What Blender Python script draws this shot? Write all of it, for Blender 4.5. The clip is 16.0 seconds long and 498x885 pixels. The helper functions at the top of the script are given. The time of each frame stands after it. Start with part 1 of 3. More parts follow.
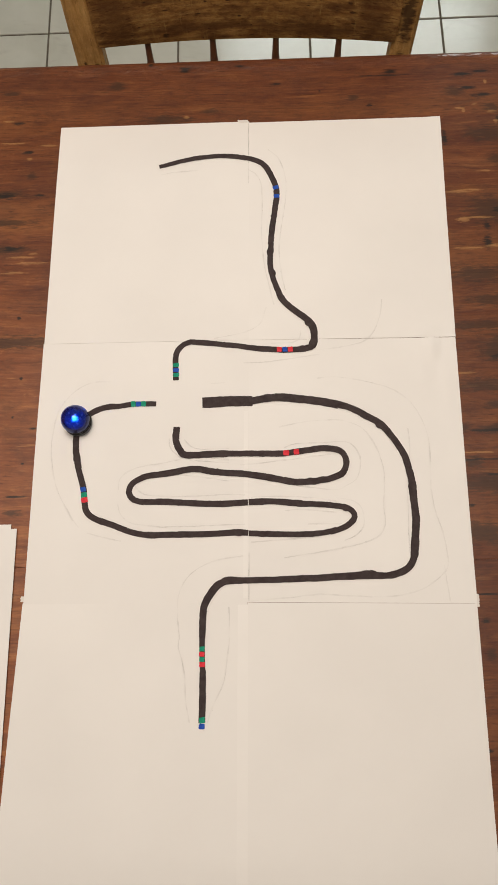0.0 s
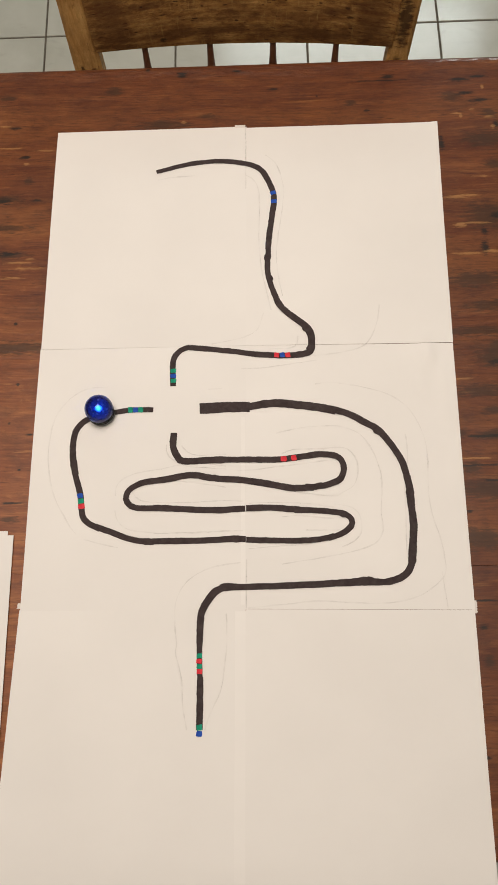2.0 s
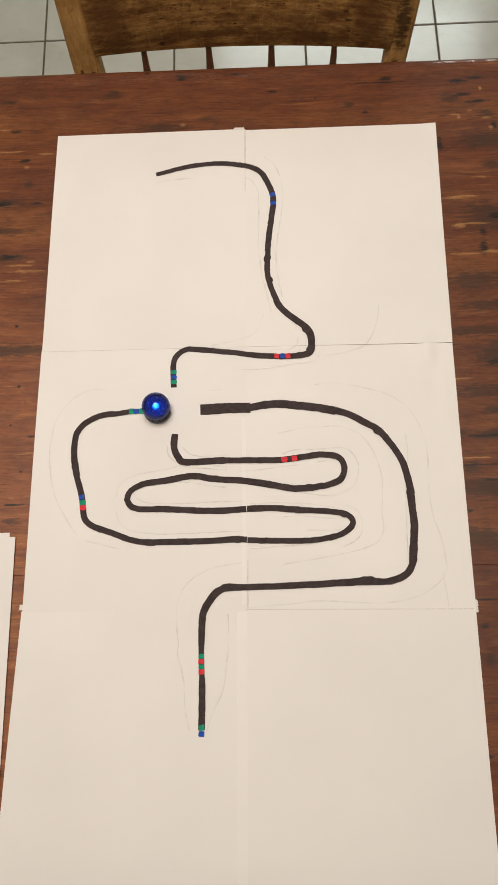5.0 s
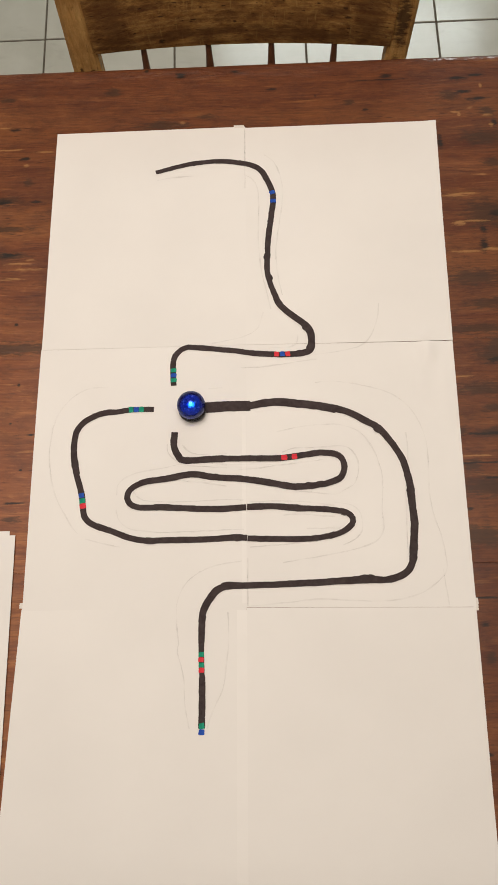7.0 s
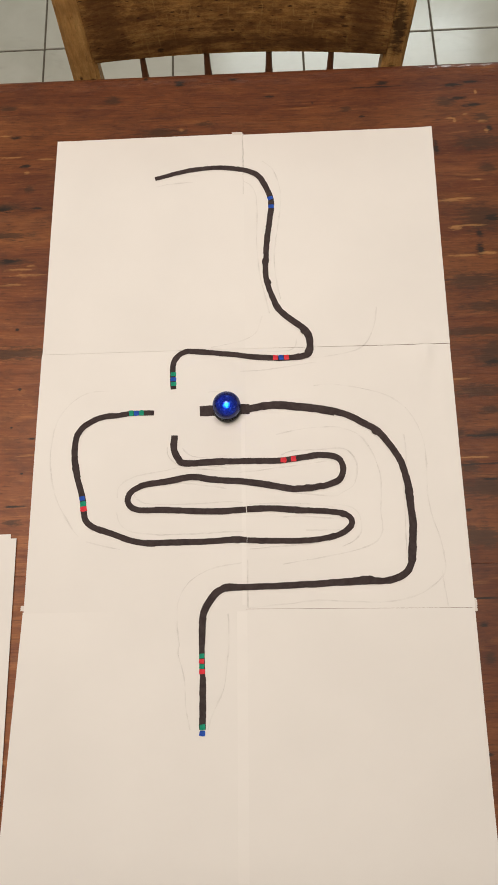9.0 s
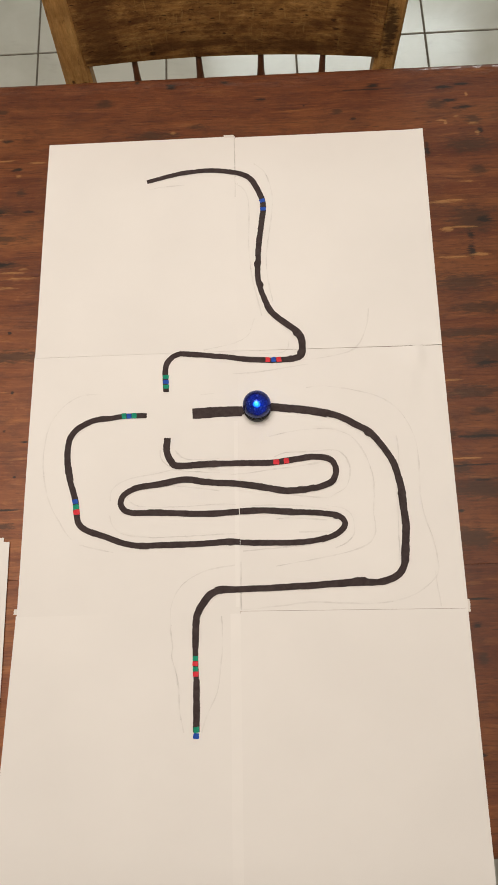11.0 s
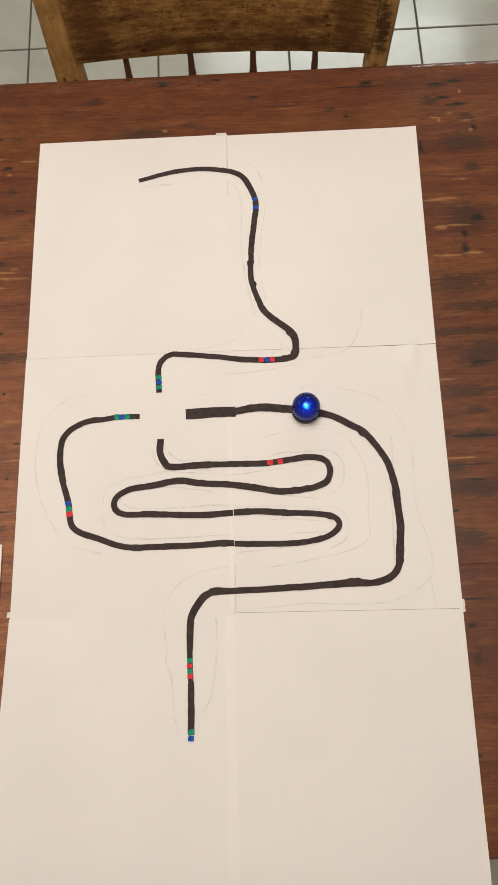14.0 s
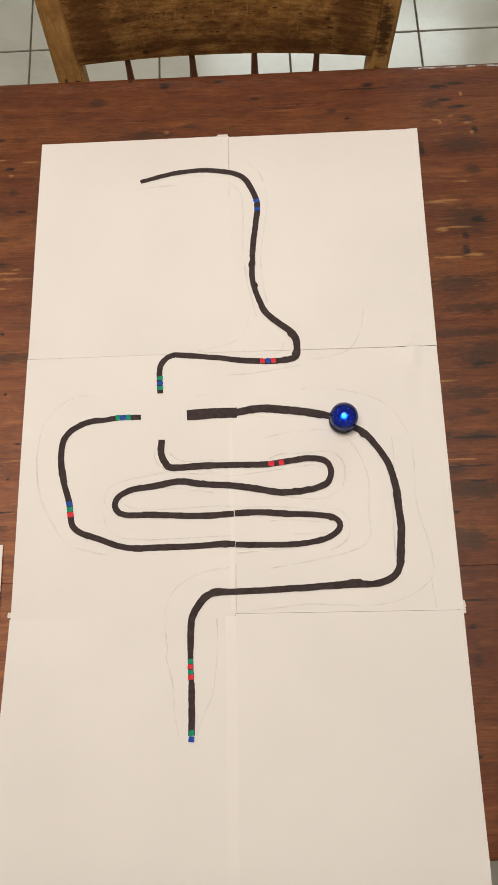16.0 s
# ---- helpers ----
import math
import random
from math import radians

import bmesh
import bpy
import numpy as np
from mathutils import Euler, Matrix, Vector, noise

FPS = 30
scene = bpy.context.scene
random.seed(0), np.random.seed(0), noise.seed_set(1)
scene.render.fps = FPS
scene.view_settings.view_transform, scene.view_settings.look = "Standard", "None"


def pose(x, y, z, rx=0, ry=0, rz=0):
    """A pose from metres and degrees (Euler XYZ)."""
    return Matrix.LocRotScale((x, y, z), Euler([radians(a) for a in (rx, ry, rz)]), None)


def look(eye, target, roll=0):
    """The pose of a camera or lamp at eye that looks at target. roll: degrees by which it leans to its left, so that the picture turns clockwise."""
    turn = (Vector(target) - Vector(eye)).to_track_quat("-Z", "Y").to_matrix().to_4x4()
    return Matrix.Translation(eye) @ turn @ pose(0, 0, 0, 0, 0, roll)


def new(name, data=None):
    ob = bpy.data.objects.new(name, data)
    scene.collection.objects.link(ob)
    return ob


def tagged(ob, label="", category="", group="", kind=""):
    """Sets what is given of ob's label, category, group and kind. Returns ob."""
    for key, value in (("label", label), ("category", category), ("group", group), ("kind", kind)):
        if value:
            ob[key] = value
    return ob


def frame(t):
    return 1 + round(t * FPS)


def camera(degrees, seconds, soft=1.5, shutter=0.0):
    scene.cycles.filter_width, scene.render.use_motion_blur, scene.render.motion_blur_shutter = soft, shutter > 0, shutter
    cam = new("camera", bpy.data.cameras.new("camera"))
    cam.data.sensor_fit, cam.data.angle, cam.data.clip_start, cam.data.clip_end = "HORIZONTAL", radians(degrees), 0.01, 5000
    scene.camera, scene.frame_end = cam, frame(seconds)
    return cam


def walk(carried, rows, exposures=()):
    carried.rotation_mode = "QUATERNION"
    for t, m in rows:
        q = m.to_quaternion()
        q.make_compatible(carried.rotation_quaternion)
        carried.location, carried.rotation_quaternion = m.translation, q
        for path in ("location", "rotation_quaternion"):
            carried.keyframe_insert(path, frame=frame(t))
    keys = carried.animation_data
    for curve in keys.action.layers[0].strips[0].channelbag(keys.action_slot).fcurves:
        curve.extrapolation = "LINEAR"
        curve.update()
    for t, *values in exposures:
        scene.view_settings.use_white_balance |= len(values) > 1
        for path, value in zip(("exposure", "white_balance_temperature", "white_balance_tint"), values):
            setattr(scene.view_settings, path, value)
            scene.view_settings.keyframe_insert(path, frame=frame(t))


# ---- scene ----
cam = camera(37, 16.0, soft=1.45)
PATH = [
    (0, (0.02112, -0.04025, 1.45358), (-0.03511, 0.49099, -0.47375), -6.181),
    (0.5, (0.02011, -0.03938, 1.45434), (-0.03263, 0.49586, -0.47199), -5.784),
    (1, (0.02053, -0.03747, 1.45513), (-0.03410, 0.49935, -0.47070), -5.903),
    (1.5, (0.02123, -0.03476, 1.45382), (-0.03021, 0.50121, -0.47234), -5.669),
    (2, (0.02129, -0.03552, 1.45346), (-0.02837, 0.49926, -0.47308), -5.504),
    (2.5, (0.02229, -0.03853, 1.45398), (-0.02934, 0.49628, -0.47250), -5.856),
    (3, (0.02073, -0.03991, 1.45581), (-0.03280, 0.50125, -0.46884), -6.045),
    (3.5, (0.02192, -0.04172, 1.45700), (-0.03073, 0.50830, -0.46516), -5.957),
    (4, (0.02098, -0.04038, 1.45636), (-0.02631, 0.50742, -0.46658), -5.415),
    (6.5, (0.02176, -0.03737, 1.45427), (-0.03510, 0.50038, -0.47124), -6.543),
    (7, (0.02243, -0.03844, 1.45414), (-0.03191, 0.50038, -0.47114), -6.293),
    (7.5, (0.02377, -0.04020, 1.45535), (-0.03117, 0.50493, -0.46814), -6.423),
    (8, (0.02455, -0.04048, 1.45741), (-0.03233, 0.51249, -0.46379), -6.581),
    (8.5, (0.02468, -0.04276, 1.45719), (-0.03030, 0.51392, -0.46299), -6.387),
    (9, (0.02251, -0.04470, 1.45810), (-0.02989, 0.51425, -0.46149), -6.154),
    (11.5, (0.02748, -0.04532, 1.45837), (-0.01519, 0.52111, -0.45927), -5.599),
    (12, (0.02741, -0.04552, 1.45820), (-0.01301, 0.52280, -0.45893), -5.511),
    (12.5, (0.02774, -0.04468, 1.45947), (-0.01131, 0.52622, -0.45692), -5.444),
    (13, (0.02640, -0.04200, 1.45940), (-0.00664, 0.52562, -0.45807), -4.924),
    (13.5, (0.02628, -0.04022, 1.45737), (-0.00223, 0.51735, -0.46313), -4.399),
    (14, (0.02815, -0.03945, 1.45637), (-0.00328, 0.51401, -0.46527), -4.729),
    (14.5, (0.02637, -0.03952, 1.45699), (-0.00527, 0.51608, -0.46402), -4.616),
    (15, (0.02468, -0.03833, 1.45797), (-0.00613, 0.52476, -0.46088), -4.384),
    (15.5, (0.02608, -0.03894, 1.45834), (-0.00362, 0.52403, -0.46056), -4.267),
    (16, (0.02621, -0.04045, 1.45666), (-0.00264, 0.51789, -0.46361), -4.295),
]
walk(cam, [(t, look(eye, target, roll)) for t, eye, target, roll in PATH])

# ---- world and lights ----
world = bpy.data.worlds.new("world")
world.use_nodes = True
world.node_tree.nodes["Background"].inputs[0].default_value = (0.6, 0.6, 0.65, 1)
world.node_tree.nodes["Background"].inputs[1].default_value = 0.05
scene.world = world
scene.view_settings.exposure = 0.0


def area_lamp(name, eye, target, size, watts, colour, depth=0.0):
    data = bpy.data.lights.new(name, "AREA")
    data.shape, data.size, data.energy, data.color = "RECTANGLE" if depth else "DISK", size, watts, colour
    if depth:
        data.size_y = depth
    ob = new(name, data)
    ob.matrix_world = look(eye, target)
    return ob


area_lamp("ceiling_lamp_warm", (-0.12, 0.34, 2.42), (-0.06, 0.4, 0.0), 0.9, 25.2, (1.0, 0.865, 0.755))
area_lamp("ceiling_lamp_cool", (0.56, 3.75, 2.44), (0.56, 3.7499, 0.0), 1.6, 28, (0.91, 1.0, 0.98), 0.55)


TABLE = 0.75          # height of the table top
PAPER = TABLE + 0.0006  # upper face of the sheets
INK = PAPER + 0.0003


# ---- small builders ----
def part(name, bm, material, parent=None, label="", smooth=False):
    me = bpy.data.meshes.new(name)
    bmesh.ops.recalc_face_normals(bm, faces=bm.faces[:])
    if smooth:
        for e in bm.edges:
            e.smooth = e.calc_face_angle(0.0) < radians(38)
    bm.to_mesh(me)
    bm.free()
    me.materials.append(material)
    if smooth:
        for p in me.polygons:
            p.use_smooth = True
    ob = new(name, me)
    ob.parent = parent
    return tagged(ob, label) if label else ob


def add_box(bm, x0, x1, y0, y1, z0, z1, bevel=0.0, segments=2):
    made = bmesh.ops.create_cube(bm, size=1.0)["verts"]
    for v in made:
        v.co = Vector((x0 + (v.co.x + 0.5) * (x1 - x0), y0 + (v.co.y + 0.5) * (y1 - y0), z0 + (v.co.z + 0.5) * (z1 - z0)))
    if bevel:
        edges = list({e for v in made for e in v.link_edges})
        bmesh.ops.bevel(bm, geom=edges, offset=bevel, segments=segments, affect="EDGES", profile=0.6)
    return bm


def box(*size, bevel=0.0, segments=2):
    return add_box(bmesh.new(), *size, bevel=bevel, segments=segments)


def lathe(profile, count=32):
    """A turned body round the z axis from (radius, height) pairs."""
    bm = bmesh.new()
    rings = []
    for r, z in profile:
        rings.append([bm.verts.new((r * math.cos(2 * math.pi * k / count), r * math.sin(2 * math.pi * k / count), z)) for k in range(count)])
    for a, b in zip(rings, rings[1:]):
        for k in range(count):
            bm.faces.new((a[k], a[(k + 1) % count], b[(k + 1) % count], b[k]))
    bm.faces.new(rings[0][::-1])
    bm.faces.new(rings[-1])
    return bm


def spline(points, step=0.0025):
    """A smooth line through a few points, as evenly close points."""
    pts = [Vector(p) for p in points]
    pts = [2 * pts[0] - pts[1]] + pts + [2 * pts[-1] - pts[-2]]
    out = []
    for a, b, c, d in zip(pts, pts[1:], pts[2:], pts[3:]):
        n = max(2, int((c - b).length / step))
        for k in range(n):
            t = k / n
            out.append(0.5 * (2 * b + t * (c - a) + t * t * (2 * a - 5 * b + 4 * c - d) + t ** 3 * (3 * b - a - 3 * c + d)))
    out.append(pts[-2])
    return out


# ---- materials ----
class Nodes:
    """A short way to write node materials."""

    def __init__(self, name):
        self.mat = bpy.data.materials.new(name)
        self.mat.use_nodes = True
        self.tree = self.mat.node_tree
        self.bsdf = self.tree.nodes["Principled BSDF"]

    def node(self, kind, **values):
        n = self.tree.nodes.new("ShaderNode" + kind)
        for key, value in values.items():
            setattr(n, key, value)
        return n

    def link(self, a, b):
        self.tree.links.new(a, b)
        return self

    def put(self, socket, value):
        if hasattr(value, "is_output"):
            self.link(value, socket)
        else:
            socket.default_value = value

    def coords(self, scale=(1, 1, 1), turn=(0, 0, 0), spread=0.0):
        c = self.node("TexCoord").outputs["Object"]
        if spread:
            rnd = self.math("MULTIPLY", self.node("ObjectInfo").outputs["Random"], spread)
            c = self.vmath("ADD", c, self.combine(rnd, rnd, rnd))
        m = self.node("Mapping")
        self.link(c, m.inputs["Vector"])
        m.inputs["Scale"].default_value = scale
        m.inputs["Rotation"].default_value = turn
        return m.outputs[0]

    def combine(self, x, y, z):
        n = self.node("CombineXYZ")
        for s, v in zip(n.inputs, (x, y, z)):
            self.put(s, v)
        return n.outputs[0]

    def noise(self, vector, scale, detail=4.0, rough=0.55, distortion=0.0):
        n = self.node("TexNoise")
        self.link(vector, n.inputs["Vector"])
        n.inputs["Scale"].default_value, n.inputs["Detail"].default_value = scale, detail
        n.inputs["Roughness"].default_value, n.inputs["Distortion"].default_value = rough, distortion
        return n.outputs[0]

    def ramp(self, fac, *stops):
        n = self.node("ValToRGB")
        while len(n.color_ramp.elements) < len(stops):
            n.color_ramp.elements.new(0.5)
        for e, (at, colour) in zip(n.color_ramp.elements, stops):
            e.position = at
            e.color = (*colour, 1) if isinstance(colour, tuple) else (colour, colour, colour, 1)
        self.link(fac, n.inputs[0])
        return n.outputs[0]

    def math(self, op, a, b=0.0):
        n = self.node("Math", operation=op)
        self.put(n.inputs[0], a)
        self.put(n.inputs[1], b)
        return n.outputs[0]

    def vmath(self, op, a, b=(0, 0, 0)):
        n = self.node("VectorMath", operation=op)
        self.put(n.inputs[0], a)
        self.put(n.inputs[1], b)
        return n.outputs["Value"] if op in ("LENGTH", "DISTANCE") else n.outputs[0]

    def mix(self, fac, a, b, blend="MIX"):
        n = self.node("Mix", data_type="RGBA", blend_type=blend)
        self.put(n.inputs[0], fac)
        for s, v in ((n.inputs[6], a), (n.inputs[7], b)):
            self.put(s, (*v, 1) if isinstance(v, tuple) else v)
        return n.outputs[2]

    def bump(self, height, strength, distance):
        n = self.node("Bump")
        n.inputs["Strength"].default_value, n.inputs["Distance"].default_value = strength, distance
        self.link(height, n.inputs["Height"])
        self.link(n.outputs[0], self.bsdf.inputs["Normal"])

    def done(self, colour, rough, metal=0.0, coat=0.0):
        b = self.bsdf.inputs
        self.put(b["Base Color"], (*colour, 1) if isinstance(colour, tuple) else colour)
        self.put(b["Roughness"], rough)
        b["Metallic"].default_value, b["Coat Weight"].default_value = metal, coat
        return self.mat

    def spots(self, coords, wobble, rows, soft=1.15, hard=0.35):
        """Where stains lie: rows of x, y, half length, half width in metres."""
        total = None
        for x, y, a, b in rows:
            off = self.vmath("MULTIPLY", self.vmath("SUBTRACT", coords, (x, y, 0)), (1 / a, 1 / b, 0))
            d = self.math("ADD", self.vmath("LENGTH", off), wobble)
            n = self.node("MapRange", interpolation_type="SMOOTHSTEP")
            self.put(n.inputs[0], d)
            n.inputs[1].default_value, n.inputs[2].default_value = soft, hard
            total = n.outputs[0] if total is None else self.math("MAXIMUM", total, n.outputs[0])
        return total


def table_wood():
    n = Nodes("varnished_red_brown_wood")
    flat = n.coords()
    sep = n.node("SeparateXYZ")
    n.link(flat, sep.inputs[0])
    # the grain wavers a little along the boards
    waver = n.math("MULTIPLY", n.math("SUBTRACT", n.noise(n.coords((5, 9, 9)), 1.0, 3, 0.5), 0.5), 0.018)
    bent = n.vmath("ADD", n.coords(spread=0.4), n.combine(0.0, waver, 0.0))

    def along(x, y, detail, rough, distortion=0.0):
        return n.noise(n.vmath("MULTIPLY", bent, (x, y, y)), 1.0, detail, rough, distortion)

    grain = along(4.0, 58, 9, 0.70, 0.25)
    fine = along(32, 480, 5, 0.65)
    pores = along(60, 560, 2, 0.5)
    patch = along(9, 20, 8, 0.72, 0.4)
    mottle = along(38, 90, 8, 0.76, 0.3)
    broad = along(2.2, 17, 4, 0.55, 0.4)
    c = n.ramp(grain, (0.30, (0.084, 0.0225, 0.0092)), (0.45, (0.122, 0.0355, 0.0130)), (0.56, (0.150, 0.047, 0.0165)), (0.74, (0.225, 0.081, 0.027)))
    c = n.mix(n.ramp(broad, (0.32, 0.30), (0.50, 0.0)), c, (0.078, 0.020, 0.0085))
    c = n.mix(n.ramp(broad, (0.54, 0.0), (0.72, 0.30)), c, (0.250, 0.098, 0.028))
    c = n.mix(n.ramp(fine, (0.34, 0.42), (0.52, 0.0)), c, (0.052, 0.014, 0.007))
    c = n.mix(n.ramp(fine, (0.58, 0.0), (0.72, 0.26)), c, (0.35, 0.150, 0.052))
    c = n.mix(n.ramp(patch, (0.50, 0.0), (0.70, 0.40)), c, (0.052, 0.016, 0.009))
    c = n.mix(n.ramp(mottle, (0.49, 0.0), (0.66, 0.48)), c, (0.040, 0.013, 0.008))
    c = n.mix(n.ramp(mottle, (0.30, 0.26), (0.43, 0.0)), c, (0.31, 0.13, 0.042))
    c = n.mix(n.ramp(pores, (0.63, 0.0), (0.73, 0.55)), c, (0.028, 0.009, 0.006))
    worn = along(12, 150, 5, 0.62)
    c = n.mix(n.ramp(worn, (0.62, 0.0), (0.74, 0.42)), c, (0.36, 0.155, 0.05))
    # near left boards lighter and more orange: lamp sheen put into their colour
    painted_sheen = n.node("MapRange", interpolation_type="SMOOTHSTEP")
    n.put(painted_sheen.inputs[0], n.math("ADD", n.math("ADD", sep.outputs[0], n.math("MULTIPLY", sep.outputs[1], 0.7)), n.math("MULTIPLY", patch, 0.2)))
    painted_sheen.inputs[1].default_value, painted_sheen.inputs[2].default_value = 0.26, -0.12
    c = n.mix(n.math("MULTIPLY", painted_sheen.outputs[0], 0.78), c, n.mix(1.0, c, (2.2, 2.5, 2.55), "MULTIPLY"))
    wob = n.math("MULTIPLY", n.math("SUBTRACT", n.noise(n.coords((75, 400, 60)), 1.0, 6, 0.70), 0.5), 3.2)
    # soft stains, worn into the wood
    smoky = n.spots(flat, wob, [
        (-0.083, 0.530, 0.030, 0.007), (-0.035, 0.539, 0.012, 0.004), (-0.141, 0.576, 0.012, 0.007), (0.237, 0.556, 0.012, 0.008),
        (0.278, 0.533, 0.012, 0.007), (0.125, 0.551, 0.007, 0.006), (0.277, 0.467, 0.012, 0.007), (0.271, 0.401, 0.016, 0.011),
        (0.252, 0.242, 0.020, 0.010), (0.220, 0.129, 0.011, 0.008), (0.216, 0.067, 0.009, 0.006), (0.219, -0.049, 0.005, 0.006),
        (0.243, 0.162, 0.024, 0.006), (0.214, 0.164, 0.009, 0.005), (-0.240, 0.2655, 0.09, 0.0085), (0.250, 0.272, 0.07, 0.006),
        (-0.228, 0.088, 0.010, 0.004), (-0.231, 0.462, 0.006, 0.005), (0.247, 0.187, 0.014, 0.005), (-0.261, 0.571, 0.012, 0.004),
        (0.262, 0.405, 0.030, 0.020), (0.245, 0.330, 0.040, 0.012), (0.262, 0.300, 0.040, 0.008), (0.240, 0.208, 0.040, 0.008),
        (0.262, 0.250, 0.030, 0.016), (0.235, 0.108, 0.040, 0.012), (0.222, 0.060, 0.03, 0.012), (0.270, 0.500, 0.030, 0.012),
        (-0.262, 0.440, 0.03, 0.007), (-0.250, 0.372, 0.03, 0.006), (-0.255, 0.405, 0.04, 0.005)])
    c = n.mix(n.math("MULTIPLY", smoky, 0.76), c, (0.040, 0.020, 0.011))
    # knots, cracks and burnt marks
    dark = n.spots(flat, wob, [
        (-0.260, 0.438, 0.016, 0.004), (-0.222, 0.438, 0.007, 0.002), (-0.249, 0.374, 0.012, 0.003), (-0.251, 0.531, 0.008, 0.002),
        (-0.238, 0.493, 0.008, 0.002), (-0.234, 0.293, 0.0024, 0.002), (-0.227, 0.226, 0.0022, 0.002), (-0.233, 0.185, 0.002, 0.0016),
        (-0.220, 0.137, 0.002, 0.0015), (-0.226, 0.104, 0.010, 0.0014), (-0.212, 0.173, 0.005, 0.0013), (-0.064, 0.596, 0.0065, 0.005),
        (-0.002, 0.599, 0.007, 0.002), (0.038, 0.573, 0.006, 0.002), (-0.103, 0.605, 0.003, 0.003), (0.169, 0.585, 0.008, 0.0035),
        (0.162, 0.580, 0.036, 0.0012), (0.248, 0.578, 0.011, 0.003), (0.269, 0.582, 0.011, 0.002), (0.253, 0.560, 0.010, 0.0025),
        (0.268, 0.550, 0.014, 0.003), (0.143, 0.541, 0.004, 0.002), (0.088, 0.562, 0.0022, 0.002), (0.283, 0.518, 0.004, 0.006),
        (0.222, 0.496, 0.0035, 0.010), (0.258, 0.386, 0.005, 0.005), (0.257, 0.367, 0.005, 0.010), (0.274, 0.404, 0.009, 0.005),
        (0.230, 0.132, 0.040, 0.0011), (0.240, 0.161, 0.030, 0.002), (0.214, 0.087, 0.005, 0.002), (0.223, 0.004, 0.020, 0.0011),
        (0.217, -0.020, 0.005, 0.0024), (0.209, -0.130, 0.005, 0.002), (0.258, 0.238, 0.012, 0.004), (0.239, 0.117, 0.014, 0.0014)], 1.2, 0.3)
    c = n.mix(n.math("MULTIPLY", dark, 0.95), c, (0.014, 0.010, 0.008))
    # chips where the stain has come away
    pale = n.spots(flat, wob, [
        (0.231, 0.428, 0.016, 0.0022), (0.246, 0.4295, 0.014, 0.0018), (0.234, 0.394, 0.008, 0.004), (0.251, 0.396, 0.016, 0.0016),
        (0.276, 0.528, 0.007, 0.0018), (0.273, 0.568, 0.002, 0.003), (0.259, 0.538, 0.004, 0.0015), (0.280, 0.515, 0.003, 0.003),
        (0.263, 0.453, 0.013, 0.0012), (0.236, 0.360, 0.018, 0.0018), (0.264, 0.362, 0.012, 0.0018), (-0.235, 0.484, 0.004, 0.002),
        (-0.224, 0.367, 0.005, 0.002), (-0.254, 0.505, 0.015, 0.0015), (-0.213, 0.501, 0.013, 0.0014), (-0.262, 0.534, 0.010, 0.0013),
        (-0.237, 0.363, 0.018, 0.0014), (-0.225, 0.356, 0.022, 0.0014), (-0.243, 0.345, 0.015, 0.0016), (-0.062, 0.533, 0.004, 0.002),
        (0.219, 0.221, 0.010, 0.0016), (0.222, 0.139, 0.018, 0.0012), (0.241, 0.5335, 0.006, 0.0012), (0.246, 0.530, 0.002, 0.003)], 1.15, 0.35)
    c = n.mix(n.math("MULTIPLY", n.math("MULTIPLY", pale, n.ramp(fine, (0.32, 0.4), (0.55, 1.0))), 0.66), c, (0.40, 0.205, 0.072))
    # varnish left thick on parts of the far edge
    bead = n.node("MapRange", interpolation_type="SMOOTHSTEP")
    n.put(bead.inputs[0], n.math("ADD", sep.outputs[1], n.math("MULTIPLY", n.noise(n.coords((30, 60, 60)), 1.0, 3), 0.03)))
    bead.inputs[1].default_value, bead.inputs[2].default_value = 0.604, 0.620
    drops = n.ramp(n.noise(n.coords((75, 120, 60)), 1.0, 4, 0.65), (0.46, 0.0), (0.55, 1.0))
    relief = n.math("ADD", n.math("ADD", grain, n.math("MULTIPLY", fine, 0.6)), n.math("MULTIPLY", n.noise(flat, 60.0, 3), 0.8))
    lumps = n.math("MULTIPLY", n.noise(n.coords((110, 170, 90)), 1.0, 3, 0.6), n.math("MULTIPLY", bead.outputs[0], 3.0))
    n.bump(n.math("ADD", relief, lumps), 0.45, 0.0010)
    n.bsdf.inputs["Coat Roughness"].default_value = 0.09
    n.bsdf.inputs["Specular IOR Level"].default_value = 0.36
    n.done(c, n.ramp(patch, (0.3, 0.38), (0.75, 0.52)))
    n.put(n.bsdf.inputs["Coat Weight"], n.math("MULTIPLY", n.math("MULTIPLY", bead.outputs[0], drops), 0.55))
    return n.mat


